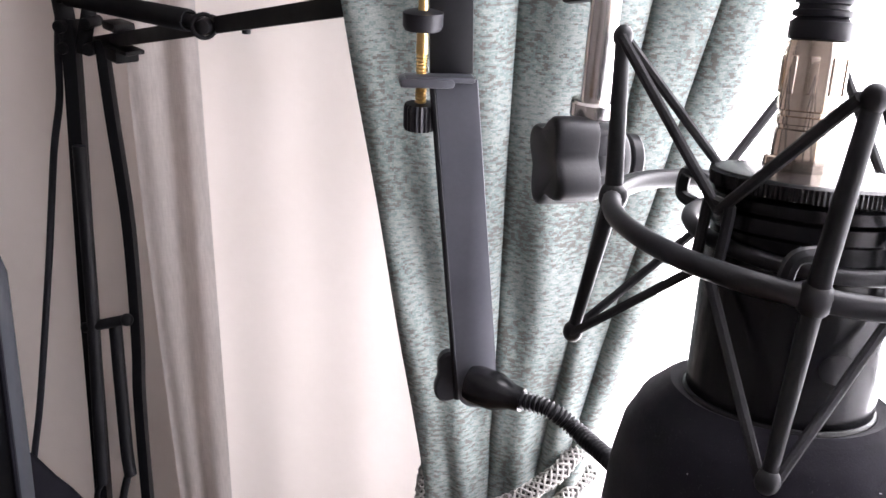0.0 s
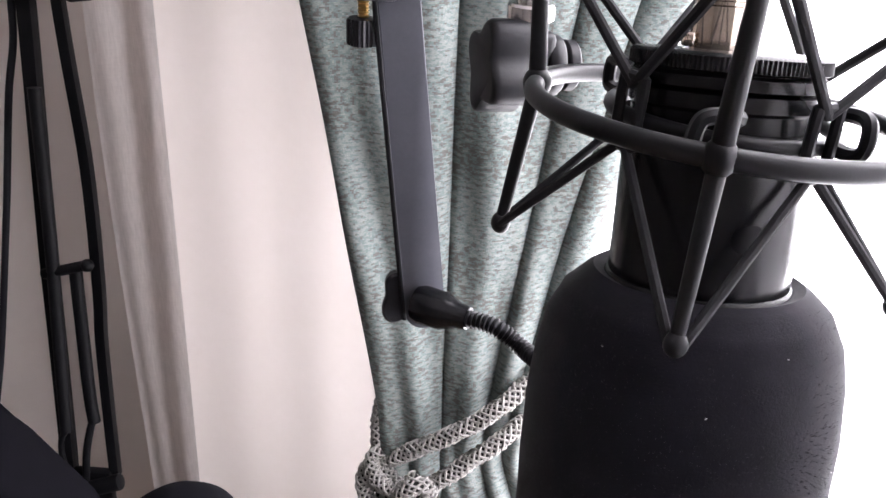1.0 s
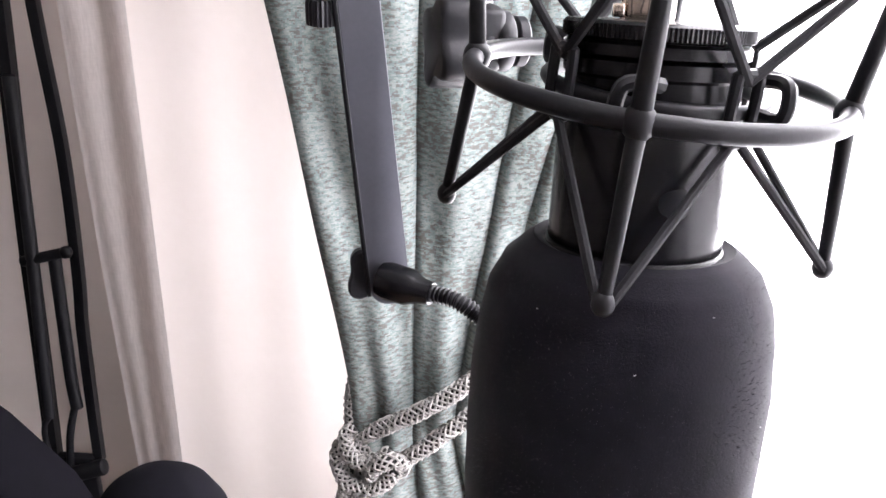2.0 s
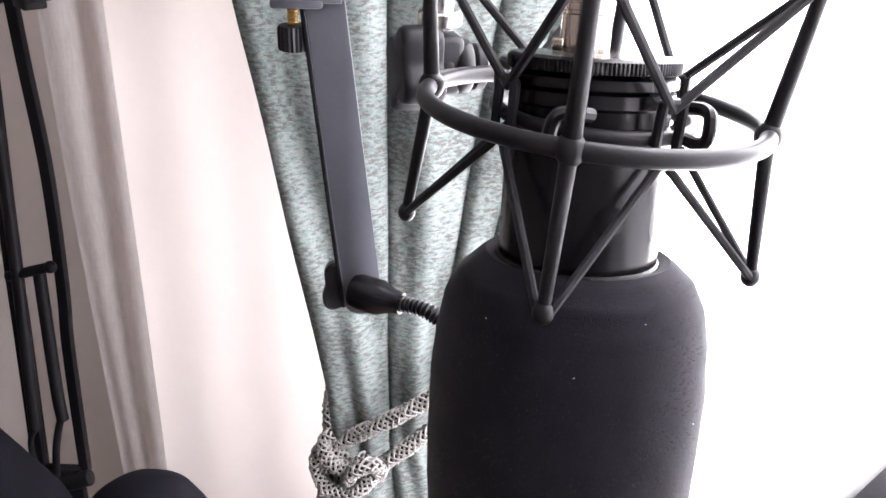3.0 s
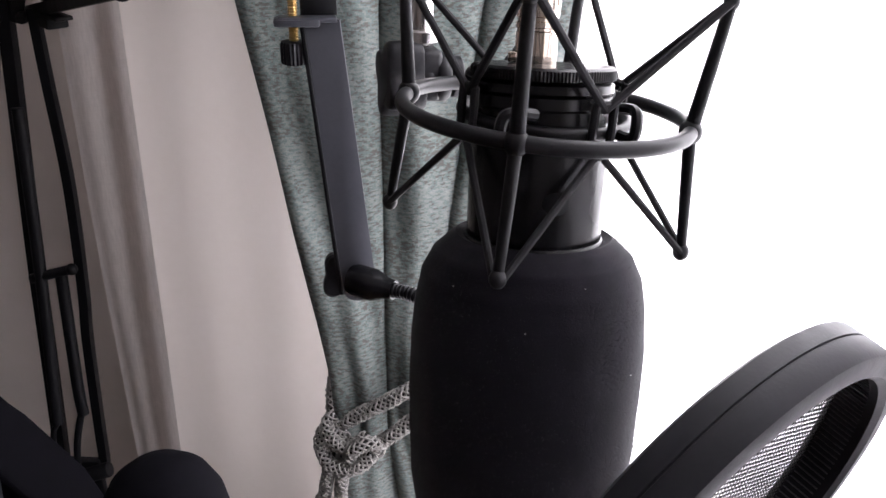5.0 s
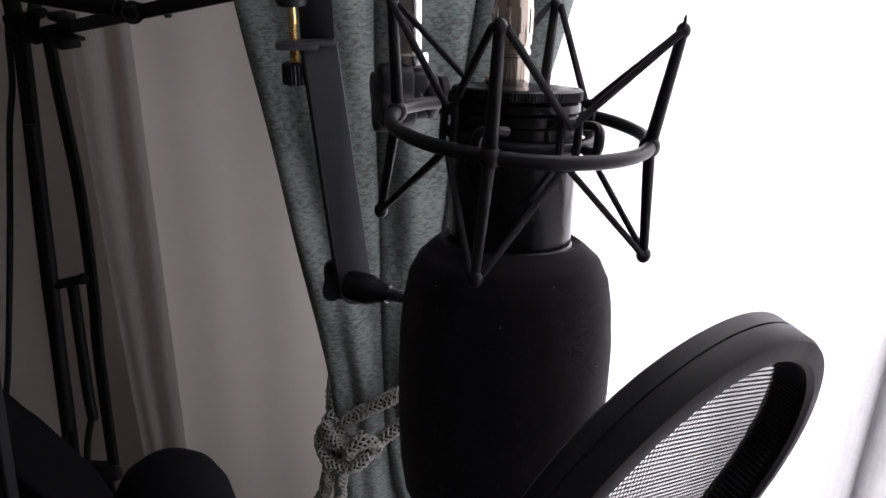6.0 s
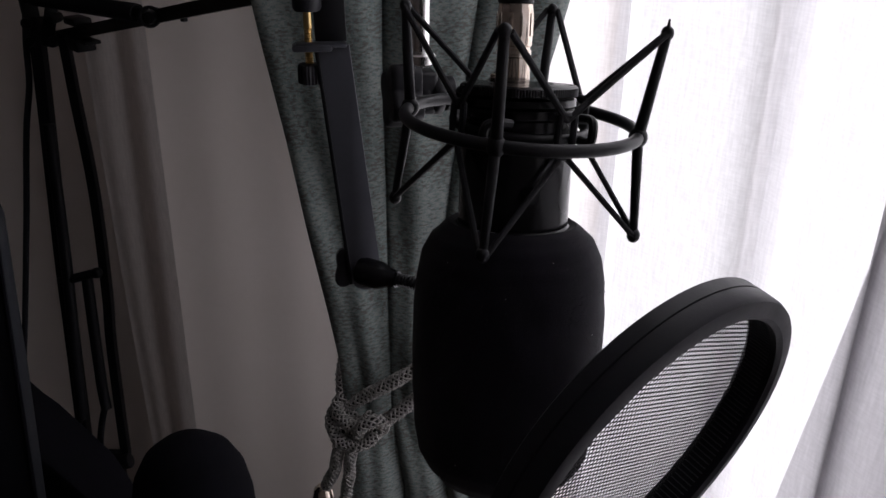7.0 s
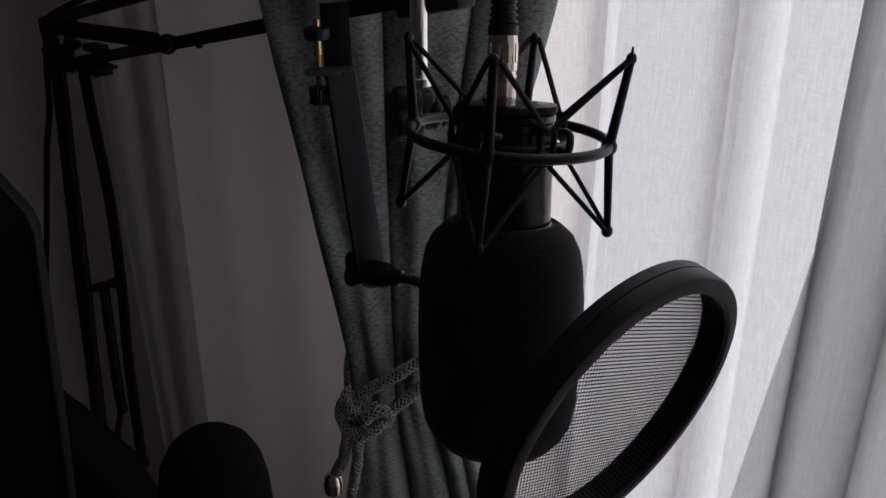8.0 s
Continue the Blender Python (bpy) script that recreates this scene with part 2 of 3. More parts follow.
ob = link("floor", block(pose(-0.2, -0.75, -0.05), (5.5, 4.2, 0.1)), FLOOR, smooth=False)
tagged(ob, "brown wooden floor of the room", "floor", kind="structure")
# ceiling is added out of view; its tone sets how much daylight bounces back
ob = link("ceiling", block(pose(-0.2, -0.75, 2.56), (5.5, 4.2, 0.12)), CEILING, smooth=False)
tagged(ob, "unseen pale ceiling added to close the room and bounce daylight", "ceiling", kind="structure")


# ---- curtains ----
def cloth(name, fn, nu, nv, material, label, thick=0.0012):
    """A hanging cloth from fn(u, v), u along its width and v from the top down."""
    bm = bmesh.new()
    grid = [[bm.verts.new(fn(i / nu, j / nv)) for i in range(nu + 1)] for j in range(nv + 1)]
    for j in range(nv):
        for i in range(nu):
            bm.faces.new((grid[j][i], grid[j + 1][i], grid[j + 1][i + 1], grid[j][i + 1]))
    ob = link(name, bm, material)
    if thick:
        s = ob.modifiers.new("thickness", "SOLIDIFY")
        s.thickness = thick
        ob.modifiers.new("crisp_rim", "EDGE_SPLIT").split_angle = radians(50)
    return tagged(ob, label, "curtain")


def lerp_rows(rows, z):
    """Numbers between rows of (z, ...), z falling."""
    if z >= rows[0][0]:
        return rows[0][1:]
    for a, b in zip(rows, rows[1:]):
        if z >= b[0]:
            t = (a[0] - z) / (a[0] - b[0])
            return [p + (q - p) * t for p, q in zip(a[1:], b[1:])]
    return rows[-1][1:]


# height, left edge, right edge, depth of the folds
TEAL_ROWS = [(2.30, -0.36, 0.22, 0.030), (1.60, -0.243, 0.13, 0.022), (1.22, -0.1735, 0.045, 0.018), (1.08, -0.1495, 0.010, 0.016), (0.93, -0.1247, -0.025, 0.014),
             (0.885, -0.1215, -0.030, 0.013), (0.80, -0.1235, -0.003, 0.017), (0.60, -0.130, 0.04, 0.028), (0.06, -0.14, 0.09, 0.032)]


# where the valleys lie across the cloth, and how shallow each is
TEAL_VALLEYS = [(0.0, 0.985), (0.40, 0.0), (0.71, 0.05), (0.86, 0.3), (1.0, 0.0)]


def teal_at(u, v):
    z = 2.30 - 2.24 * v
    left, right, deep = lerp_rows(TEAL_ROWS, z)
    x = left + (right - left) * u
    # broad round folds with narrow valleys between them
    u = u + 0.012 * math.sin(z * 6 + 1) * math.sin(math.pi * u)
    for (a, da), (c, dc) in zip(TEAL_VALLEYS, TEAL_VALLEYS[1:]):
        if a <= u <= c or c == 1.0:
            f = min(1.0, max(0.0, (u - a) / (c - a)))
            hump = (math.sin(math.pi * f) ** 0.34) * (1 - (da + (dc - da) * f)) + (da + (dc - da) * f)
            break
    y = 0.212 - deep * hump + 0.16 * (x - left) + 0.0012 * math.sin(37 * u + 9 * z) + 0.0014 * math.sin(40 * z + 20 * u)
    wrap = 0.002 * (max(0.0, 0.04 - u) / 0.04) ** 2
    return Vector((x, y + wrap, z))


cloth("teal_curtain", teal_at, 150, 200, TEAL, "teal and grey jacquard curtain gathered by a rope tieback", 0.002)


def white_at(u, v):
    z = 2.35 - 2.3 * v
    x = -0.337 + 0.009 * (z - 0.85) * (1 - u) + 0.218 * u
    y = 0.430 + 0.004 * u - 0.030 * u * u + 0.0005 * math.sin(u * 17.0 + 0.6) - 0.004 * max(0.0, u - 0.72) 
    return Vector((x + 0.002 * math.sin(z * 3), y, z))


cloth("white_curtain", white_at, 90, 40, WHITE_CLOTH, "plain white lining curtain hanging in very soft folds", 0.0006)


def left_sheer_at(u, v):
    z = 2.35 - 2.3 * v
    x = -0.465 + 0.21 * u
    y = 0.590 + 0.006 * math.sin(u * 14 + 0.4 * math.sin(3 * z)) + 0.003 * math.sin(u * 37 + z * 2) + 0.02 * u
    return Vector((x + 0.004 * math.sin(5 * z + 9 * u), y, z))


cloth("sheer_curtain", left_sheer_at, 110, 60, SHEER_DENSE, "greyish white sheer curtain hanging beside a wall", 0)


def window_sheer_at(u, v):
    z = 2.38 - 2.34 * v
    s = -0.44 + 2.0 * u
    p = 2 * math.pi * s / 0.165 + 0.9 * math.sin(s * 7)
    wide = 0.013 * math.sin(p) + 0.003 * math.sin(2 * math.pi * s / 0.06 + z)
    return at_window(s + 0.036 * math.cos(p) + 0.011 * math.cos(2.7 * p + 1) + 0.004 * math.sin(4 * z + 15 * s), 0.055 + wide, z)


cloth("window_sheer_curtain", window_sheer_at, 460, 40, SHEER_CLOTH, "white sheer curtain glowing in front of a bright window", 0)


def grey_sheer_at(u, v):
    z = 2.36 - 2.31 * v
    s = 1.2 * u - 0.006 + 0.045 * (z - 1.12)
    p = 2 * math.pi * s / 0.052 + 0.8 * math.sin(s * 23)
    return at_window(s + 0.017 * math.cos(p) + 0.002 * math.sin(4 * z + 11 * s), -0.004 + 0.009 * math.sin(p) * min(1.0, 0.3 + 20 * s), z)


cloth("grey_sheer_curtain", grey_sheer_at, 420, 40, SHEER_GREY, "pulled-aside panel of grey-white sheer with tight folds", 0)


# ---- tieback rope ----
def braid(points, radius, strand, parent, name, turns=235.0, count=6):
    """A knitted cord: strands that wind both ways round the line."""
    line = smooth_path(points, 14)
    bm = bmesh.new()
    lengths = [0.0]
    for a, b in zip(line, line[1:]):
        lengths.append(lengths[-1] + (b - a).length)
    for way in (1, -1):
        for k in range(count):
            pts = []
            side = None
            n = max(12, int(lengths[-1] / 0.0022))
            for i in range(n + 1):
                L = lengths[-1] * i / n
                j = max(q for q in range(len(line) - 1) if lengths[q] <= L + 1e-9)
                f = (L - lengths[j]) / max(1e-9, lengths[j + 1] - lengths[j])
                c = line[j].lerp(line[j + 1], min(1, f))
                t = (line[j + 1] - line[j]).normalized()
                if side is None:
                    side = t.cross(Vector((0, 1, 0.2))).normalized()
                side = (side - t * side.dot(t)).normalized()
                other = t.cross(side)
                a = way * L * turns + 2 * math.pi * k / count
                weave = radius * (1 + 0.14 * way * math.sin(2 * way * L * turns + math.pi * k))
                pts.append(c + (side * math.cos(a) + other * math.sin(a)) * weave)
            sweep(bm, pts, strand, 5)
    core = part(name, sweep(bmesh.new(), line, radius * 0.82, 10), ROPE_CORE, parent)
    return tagged(part("yarn", bm, YARN, core, "pale yarn knitted over a dark core"), kind="stuff")


rope = thing("curtain_tieback", (-0.113, 0.185, 0.87), "black and white braided rope tieback knotted round the curtain", "tieback")
braid([(-0.122, 0.199, 0.888), (-0.106, 0.196, 0.901), (-0.088, 0.193, 0.914), (-0.066, 0.193, 0.929), (-0.042, 0.201, 0.946), (-0.022, 0.225, 0.958)], 0.0050, 0.00095, rope, "upper_strand")
braid([(-0.112, 0.190, 0.868), (-0.098, 0.190, 0.873), (-0.082, 0.189, 0.887), (-0.063, 0.192, 0.903), (-0.040, 0.201, 0.919), (-0.018, 0.228, 0.929)], 0.0050, 0.00095, rope, "lower_strand")
braid([(-0.117, 0.262, 0.932), (-0.1235, 0.246, 0.922), (-0.1275, 0.224, 0.909), (-0.1255, 0.205, 0.896), (-0.119, 0.195, 0.884), (-0.110, 0.191, 0.874)], 0.0048, 0.00095, rope, "back_strand")
braid([(-0.098, 0.187, 0.888), (-0.108, 0.185, 0.882), (-0.118, 0.185, 0.880), (-0.127, 0.190, 0.886), (-0.129, 0.196, 0.894), (-0.122, 0.198, 0.899)], 0.0050, 0.00095, rope, "knot")
braid([(-0.131, 0.196, 0.888), (-0.134, 0.191, 0.876), (-0.128, 0.184, 0.866), (-0.115, 0.181, 0.861), (-0.103, 0.182, 0.865), (-0.095, 0.185, 0.875)], 0.0050, 0.00095, rope, "knot")
braid([(-0.112, 0.183, 0.872), (-0.107, 0.180, 0.882), (-0.098, 0.180, 0.888), (-0.091, 0.184, 0.884), (-0.090, 0.188, 0.876), (-0.096, 0.190, 0.868)], 0.0048, 0.00095, rope, "knot")
braid([(-0.127, 0.193, 0.866), (-0.130, 0.195, 0.846), (-0.134, 0.197, 0.824), (-0.143, 0.198, 0.802)], 0.0046, 0.0010, rope, "tail")
braid([(-0.116, 0.192, 0.866), (-0.119, 0.194, 0.843), (-0.122, 0.196, 0.815), (-0.127, 0.198, 0.785), (-0.131, 0.200, 0.753)], 0.0046, 0.0010, rope, "tail")
part("tassel_cap", lathe([(0.004, 0.0), (0.008, -0.004), (0.0095, -0.012), (0.0085, -0.022), (0.004, -0.026)], pose(-0.146, 0.199, 0.803)), NICKEL, rope, "satin metal tassel cap")

# ---- microphone in its shock mount ----
MIC = pose(-0.0021, 0.001, 1.2, -4.9, 3.6, 0)       # the ring's middle; its z is the microphone's axis
STEM = pose(-0.0041, -0.0049, 1.2028, -11.06, 0.57, 0)      # the microphone itself leans back a little in the mount
mic = thing("microphone", STEM @ Vector((0, 0, -0.05)), "black side-address condenser microphone hanging in a shock mount", "microphone")
part("body", lathe([(0.0235, -0.075), (0.0267, -0.072), (0.0267, -0.047), (0.0267, -0.02), (0.0267, -0.006), (0.0258, -0.005), (0.0258, 0.001), (0.0267, 0.002), (0.0267, 0.006), (0.0245, 0.0075)], STEM, 64), MIC_METAL, mic)
part("base_ring", lathe([(0.0272, -0.054), (0.0280, -0.0535), (0.0280, -0.0508), (0.0273, -0.0497), (0.0267, -0.0493)], STEM, 64), MIC_METAL, mic, "polished black ring above the foam")
part("end_cap", lathe([(0.0255, 0.0065), (0.0272, 0.0075), (0.0272, 0.0105), (0.0262, 0.0113)], STEM, 64), MIC_METAL, mic)
part("knurled_ring", lathe([(0.0262, 0.0116), (0.0278, 0.0122), (0.0278, 0.0158), (0.0268, 0.0167), (0.0262, 0.0168), (0.004, 0.0169)], STEM, 260, 0.011), MIC_METAL, mic, "knurled black locking ring")
FOAM_PROFILE = [(0.0284, -0.0505), (0.0310, -0.0492), (0.0338, -0.0510), (0.0399, -0.0565), (0.0440, -0.065), (0.0464, -0.077), (0.0476, -0.093), (0.0478, -0.115), (0.0472, -0.136), (0.0461, -0.153), (0.0438, -0.168),
                (0.0399, -0.176), (0.0338, -0.183), (0.0254, -0.188), (0.0132, -0.1905), (0.0028, -0.191)]
fine = []
for (r0, h0), (r1, h1) in zip(FOAM_PROFILE, FOAM_PROFILE[1:]):
    for k in range(5):
        fine.append((r0 + (r1 - r0) * k / 5, h0 + (h1 - h0) * k / 5))
foam = lathe(fine + [FOAM_PROFILE[-1]], STEM, 160)
for v in foam.verts:
    n = noise.noise(v.co * 420) * 0.00007 + noise.noise(v.co * 60) * 0.0005
    axis = STEM @ Vector((0, 0, -0.12))
    v.co += (v.co - axis).normalized() * n
part("foam_windscreen", foam, FOAM, mic, "black foam windscreen with specks of lint")
lint = plain("pale_lint", (0.35, 0.35, 0.36), (0.5, 0.5, 0.5), 0.9, scale=80.0)
bm = bmesh.new()
rng = random.Random(5)
for k in range(14):
    a, h = rng.uniform(-2.6, 0.5), rng.choice([rng.uniform(-0.2, -0.06), rng.uniform(-0.075, -0.058)])
    r = float(np.interp(-h, [-q[1] for q in FOAM_PROFILE], [q[0] for q in FOAM_PROFILE])) + 0.0003
    p = STEM @ Vector((r * math.cos(a), r * math.sin(a), h))
    q = p + Vector((rng.uniform(-1, 1), rng.uniform(-1, 1), rng.uniform(-1, 1))) * 0.0006
    sweep(bm, [p, (p + q) / 2 + Vector((0, -0.0002, 0)), q], 0.00014, 4)
tagged(part("lint", bm, lint, mic, "pale specks of lint"), kind="stuff")

fibre = plain("foam_fibre", (0.03, 0.029, 0.034), (0.07, 0.068, 0.075), 0.95, scale=80.0, spec=0.1)
verts, faces = [], []
hs, rs = [-q[1] for q in FOAM_PROFILE], [q[0] for q in FOAM_PROFILE]
for k in range(7000):
    a, h = rng.uniform(-3.0, 1.0), -rng.uniform(0.052, 0.180)
    q = float(np.interp(-h, hs, rs))
    p = STEM @ Vector((q * math.cos(a), q * math.sin(a), h))
    out = (p - STEM @ Vector((0, 0, -0.12))).normalized()
    tip = p + out * rng.uniform(0.0003, 0.0009) + Vector((rng.uniform(-1, 1), rng.uniform(-1, 1), rng.uniform(-1, 1))) * 0.0003
    s = out.orthogonal().normalized() * 0.00010
    t = out.cross(s).normalized() * 0.00010
    i = len(verts)
    verts += [p + s - out * 0.0003, p - s * 0.5 + t * 0.87 - out * 0.0003, p - s * 0.5 - t * 0.87 - out * 0.0003, tip]
    faces += [(i, i + 1, i + 3), (i + 1, i + 2, i + 3), (i + 2, i, i + 3)]
fuzz = bpy.data.meshes.new("fuzz")
fuzz.from_pydata(verts, [], faces)
fuzz.materials.append(fibre)
fuzz = new("fuzz", fuzz)
bpy.context.view_layer.update()
fuzz.parent, fuzz.matrix_parent_inverse = mic, mic.matrix_world.inverted()
tagged(fuzz, "fine fuzz on the foam", kind="stuff")

# cable and plug
PLUG = STEM @ pose(-0.003, 0.004, 0.0013) @ Matrix.Diagonal((0.86, 0.86, 0.80, 1))
cable = thing("microphone_cable", PLUG @ Vector((0, 0, 0.02)), "black microphone cable with a worn nickel plug", "cable")
plug = part("plug", lathe([(0.0092, 0.0195), (0.0094, 0.0215), (0.0094, 0.034), (0.0089, 0.0345), (0.0089, 0.0357), (0.0096, 0.036), (0.0096, 0.0385), (0.0089, 0.039), (0.0089, 0.0405), (0.0096, 0.041), (0.0098, 0.044),
                           (0.0098, 0.060), (0.0093, 0.0645), (0.0080, 0.065)], PLUG, 40), NICKEL, cable)
for k in range(9):
    a = 2 * math.pi * k / 9 + 0.2
    part("grip", block(PLUG @ pose(0.0096 * math.cos(a), 0.0096 * math.sin(a), 0.053, 0, 0, math.degrees(a)), (0.0014, 0.0030, 0.013), 0.0005), NICKEL, plug)
part("latch", block(PLUG @ pose(-0.0105, -0.003, 0.0225), (0.004, 0.0045, 0.005), 0.0008), NICKEL, plug, "small worn latch")
boot = [(0.0095, 0.065), (0.0098, 0.0655), (0.0098, 0.071), (0.0088, 0.0715)]
for k in range(9):
    z = 0.0725 + 0.0042 * k
    r = 0.0088 - 0.00028 * k
    boot += [(r * 0.9, z), (r * 1.06, z + 0.0004), (r * 1.06, z + 0.0022), (r * 0.9, z + 0.0027)]
part("strain_relief", lathe(boot, PLUG, 32), BLACK_RUBBER, cable, "ribbed black rubber strain relief")
p0 = PLUG @ Vector((0, 0, 0.105))
part("cord", sweep(bmesh.new(), smooth_path([p0, p0 + Vector((-0.002, 0.004, 0.05)), p0 + Vector((-0.02, 0.03, 0.11)), p0 + Vector((-0.10, 0.12, 0.14)), p0 + Vector((-0.25, 0.28, 0.10))], 10), 0.0033, 10), BLACK_RUBBER, cable)

# shock mount: an outer ring, an inner ring, four posts and the elastic between them
mount = thing("shock_mount", MIC @ Vector((0, 0, 0)), "black spider shock mount with crossed elastic cords", "shock mount")
RING, INNER = 0.0560, 0.0325
BASE = 165.4
circle = [MIC @ Vector((RING * math.cos(2 * math.pi * k / 96), RING * math.sin(2 * math.pi * k / 96), 0)) for k in range(96)]
part("outer_ring", sweep(bmesh.new(), circle, 0.0030, 12, closed=True), MOUNT_PLASTIC, mount)
circle = [MIC @ Vector((INNER * math.cos(2 * math.pi * k / 72), INNER * math.sin(2 * math.pi * k / 72), -0.001)) for k in range(72)]
part("inner_ring", sweep(bmesh.new(), circle, 0.0024, 10, closed=True), MOUNT_PLASTIC, mount)
hooks = []
for k in range(4):
    a = radians(BASE + 45 + 90 * k)
    out = Vector((math.cos(a), math.sin(a), 0))
    side = Vector((-math.sin(a), math.cos(a), 0))
    loop = [out * 0.0325 + side * s * 0.0042 + Vector((0, 0, z)) for s, z in ((-1, -0.007), (-1, 0.009), (-0.7, 0.0105), (0.7, 0.0105), (1, 0.009), (1, -0.007), (0.7, -0.0085), (-0.7, -0.0085))]
    part("hook", sweep(bmesh.new(), [MIC @ (q + out * 0.003) for q in smooth_path(loop + loop[:1], 3)[:-1]], 0.0017, 8, closed=True), MOUNT_PLASTIC, mount)
    slide = 0.021 if k == 0 else 0.0
    clip = [MIC @ (out * r + side * (s + slide) + Vector((0, 0, z))) for r, s, z in ((0.0285, 0.012, 0.0075), (0.036, 0.0125, 0.0085), (0.0405, 0.011, 0.007), (0.0412, 0.0105, 0.0005), (0.038, 0.0105, -0.0015), (0.0310, 0.0100, -0.0015))]
    part("clip_bracket", sweep(bmesh.new(), smooth_path(clip, 6), 0.0021, 8, square=0.3), MOUNT_PLASTIC, mount)
    hooks.append((MIC @ (out * 0.0355 + Vector((0, 0, 0.0085))), MIC @ (out * 0.0355 + Vector((0, 0, -0.0070)))))
UP_R, UP_Z, LOW_R, LOW_Z = 0.0616, 0.0483, 0.0611, -0.0478
for k in range(4):
    a = radians(BASE + 90 * k)
    out = Vector((math.cos(a), math.sin(a), 0))
    side = Vector((-math.sin(a), math.cos(a), 0))
    node, top, low = MIC @ (out * RING), MIC @ (out * UP_R + Vector((0, 0, UP_Z))), MIC @ (out * LOW_R + Vector((0, 0, LOW_Z)))
    part("collar", ball(node, 0.0046, 1.1), MOUNT_PLASTIC, mount)
    part("upper_post", bar(node, top, 0.0029, 12, taper=0.78), MOUNT_PLASTIC, mount)
    part("lower_post", bar(node, low, 0.0026, 12, taper=0.78), MOUNT_PLASTIC, mount)
    part("upper_tip", ball(top, 0.0030, 1.15), MOUNT_PLASTIC, mount)
    part("lower_tip", ball(low, 0.0033, 1.15), MOUNT_PLASTIC, mount)
    for s in (-1, 1) if k == 2 else ():
        part("tip_claw", bar(top + (MIC.to_3x3() @ side) * s * 0.0014, top + MIC.to_3x3() @ (side * s * 0.0022 + Vector((0, 0, 0.0062))), 0.0012, 8, taper=0.4), MOUNT_PLASTIC, mount)
    for s, hook in ((1, hooks[k]), (-1, hooks[k - 1])):
        off = (MIC.to_3x3() @ side) * s * 0.0026
        part("elastic_cord", sweep(bmesh.new(), [top + off, (top + off).lerp(hook[0], 0.5), hook[0]], 0.0016, 8), CORD, mount)
        part("elastic_cord", sweep(bmesh.new(), [low + off * 0.7, (low + off * 0.7).lerp(hook[1], 0.5), hook[1]], 0.0015, 8), CORD, mount)

# swivel that carries the mount, with its star knob
ROD = Vector((-0.056, 0.103, 1.205))
part("yoke", sweep(bmesh.new(), smooth_path([MIC @ Vector((0.058 * math.cos(radians(BASE - d)), 0.058 * math.sin(radians(BASE - d)), 0.0005)) for d in (3, 18, 34, 50, 66)], 6), 0.0023, 10, square=0.3), MOUNT_PLASTIC, mount)
axis = Vector((0.95, 0.30, -0.04)).normalized()
for d0, d1, r in ((0.010, 0.017, 0.0105), (0.018, 0.026, 0.0125), (0.027, 0.033, 0.0105)):
    part("swivel_disc", bar(ROD + Vector((0, 0, -0.020)) + axis * (d0 - 0.012), ROD + Vector((0, 0, -0.020)) + axis * (d1 - 0.012), r, 28), MOUNT_PLASTIC, mount)
part("swivel_block", block(frame_of(ROD + Vector((0, 0, -0.018)), axis, (0, 0, 1)), (0.026, 0.019, 0.018), 0.003, 3), MOUNT_PLASTIC, mount)
star = []
for k in range(48):
    a = 2 * math.pi * k / 48
    r = 0.0178 + 0.0036 * math.cos(4 * a)
    star.append((r * math.cos(a + 0.35), r * math.sin(a + 0.35)))
KNOB = ROD + Vector((0.004, 0, -0.021)) - axis * 0.0140
part("star_knob", loft(star, [(-0.0100, 0.86), (-0.0096, 0.94), (-0.0084, 0.99), (-0.0065, 1.0), (0.0065, 1.0), (0.0080, 0.97), (0.0086, 0.9)], frame_of(KNOB, axis, (0, 0, 1))), MOUNT_PLASTIC, mount, "black star-shaped clamping knob")

# ---- boom arm ----
arm = thing("boom_arm", (-0.474, 0.462, 0.44), "black steel scissor boom arm clamped upright on the desk", "boom arm")
part("upright", sweep(bmesh.new(), smooth_path([(-0.496, 0.544, 1.142), (-0.4955, 0.534, 1.07), (-0.4965, 0.517, 0.95), (-0.4970, 0.504, 0.86), (-0.4960, 0.491, 0.77), (-0.4953, 0.474, 0.65), (-0.495, 0.465, 0.59)], 6), 0.0070, 12, square=0.8), BLACK_METAL, arm)
part("upright", sweep(bmesh.new(), smooth_path([(-0.4665, 0.541, 1.125), (-0.461, 0.532, 1.06), (-0.4505, 0.5166, 0.95), (-0.4475, 0.4995, 0.831), (-0.449, 0.491, 0.77), (-0.447, 0.478, 0.68), (-0.4457, 0.470, 0.61)], 6), 0.0053, 12, square=0.8), BLACK_METAL, arm)
part("spring_sleeve", sweep(bmesh.new(), smooth_path([(-0.4880, 0.514, 1.03), (-0.4870, 0.494, 0.88), (-0.4880, 0.473, 0.74), (-0.4885, 0.463, 0.672)], 6), 0.0066, 12), BLACK_METAL, arm)
part("spring_sleeve", sweep(bmesh.new(), smooth_path([(-0.4660, 0.493, 0.850), (-0.4645, 0.483, 0.773), (-0.4620, 0.473, 0.71), (-0.4590, 0.468, 0.682)], 6), 0.0066, 12), BLACK_METAL, arm)
part("cross_bar", bar((-0.4985, 0.489, 0.8455), (-0.4530, 0.491, 0.8580), 0.0055, 12), BLACK_METAL, arm)
part("bar_cap", ball((-0.4520, 0.4905, 0.8583), 0.0066), BLACK_METAL, arm)
part("spring_hook", sweep(bmesh.new(), smooth_path([(-0.4545, 0.470, 0.687), (-0.459, 0.469, 0.686), (-0.463, 0.466, 0.676), (-0.470, 0.462, 0.645), (-0.474, 0.459, 0.610)], 6), 0.0040, 10), BLACK_METAL, arm)
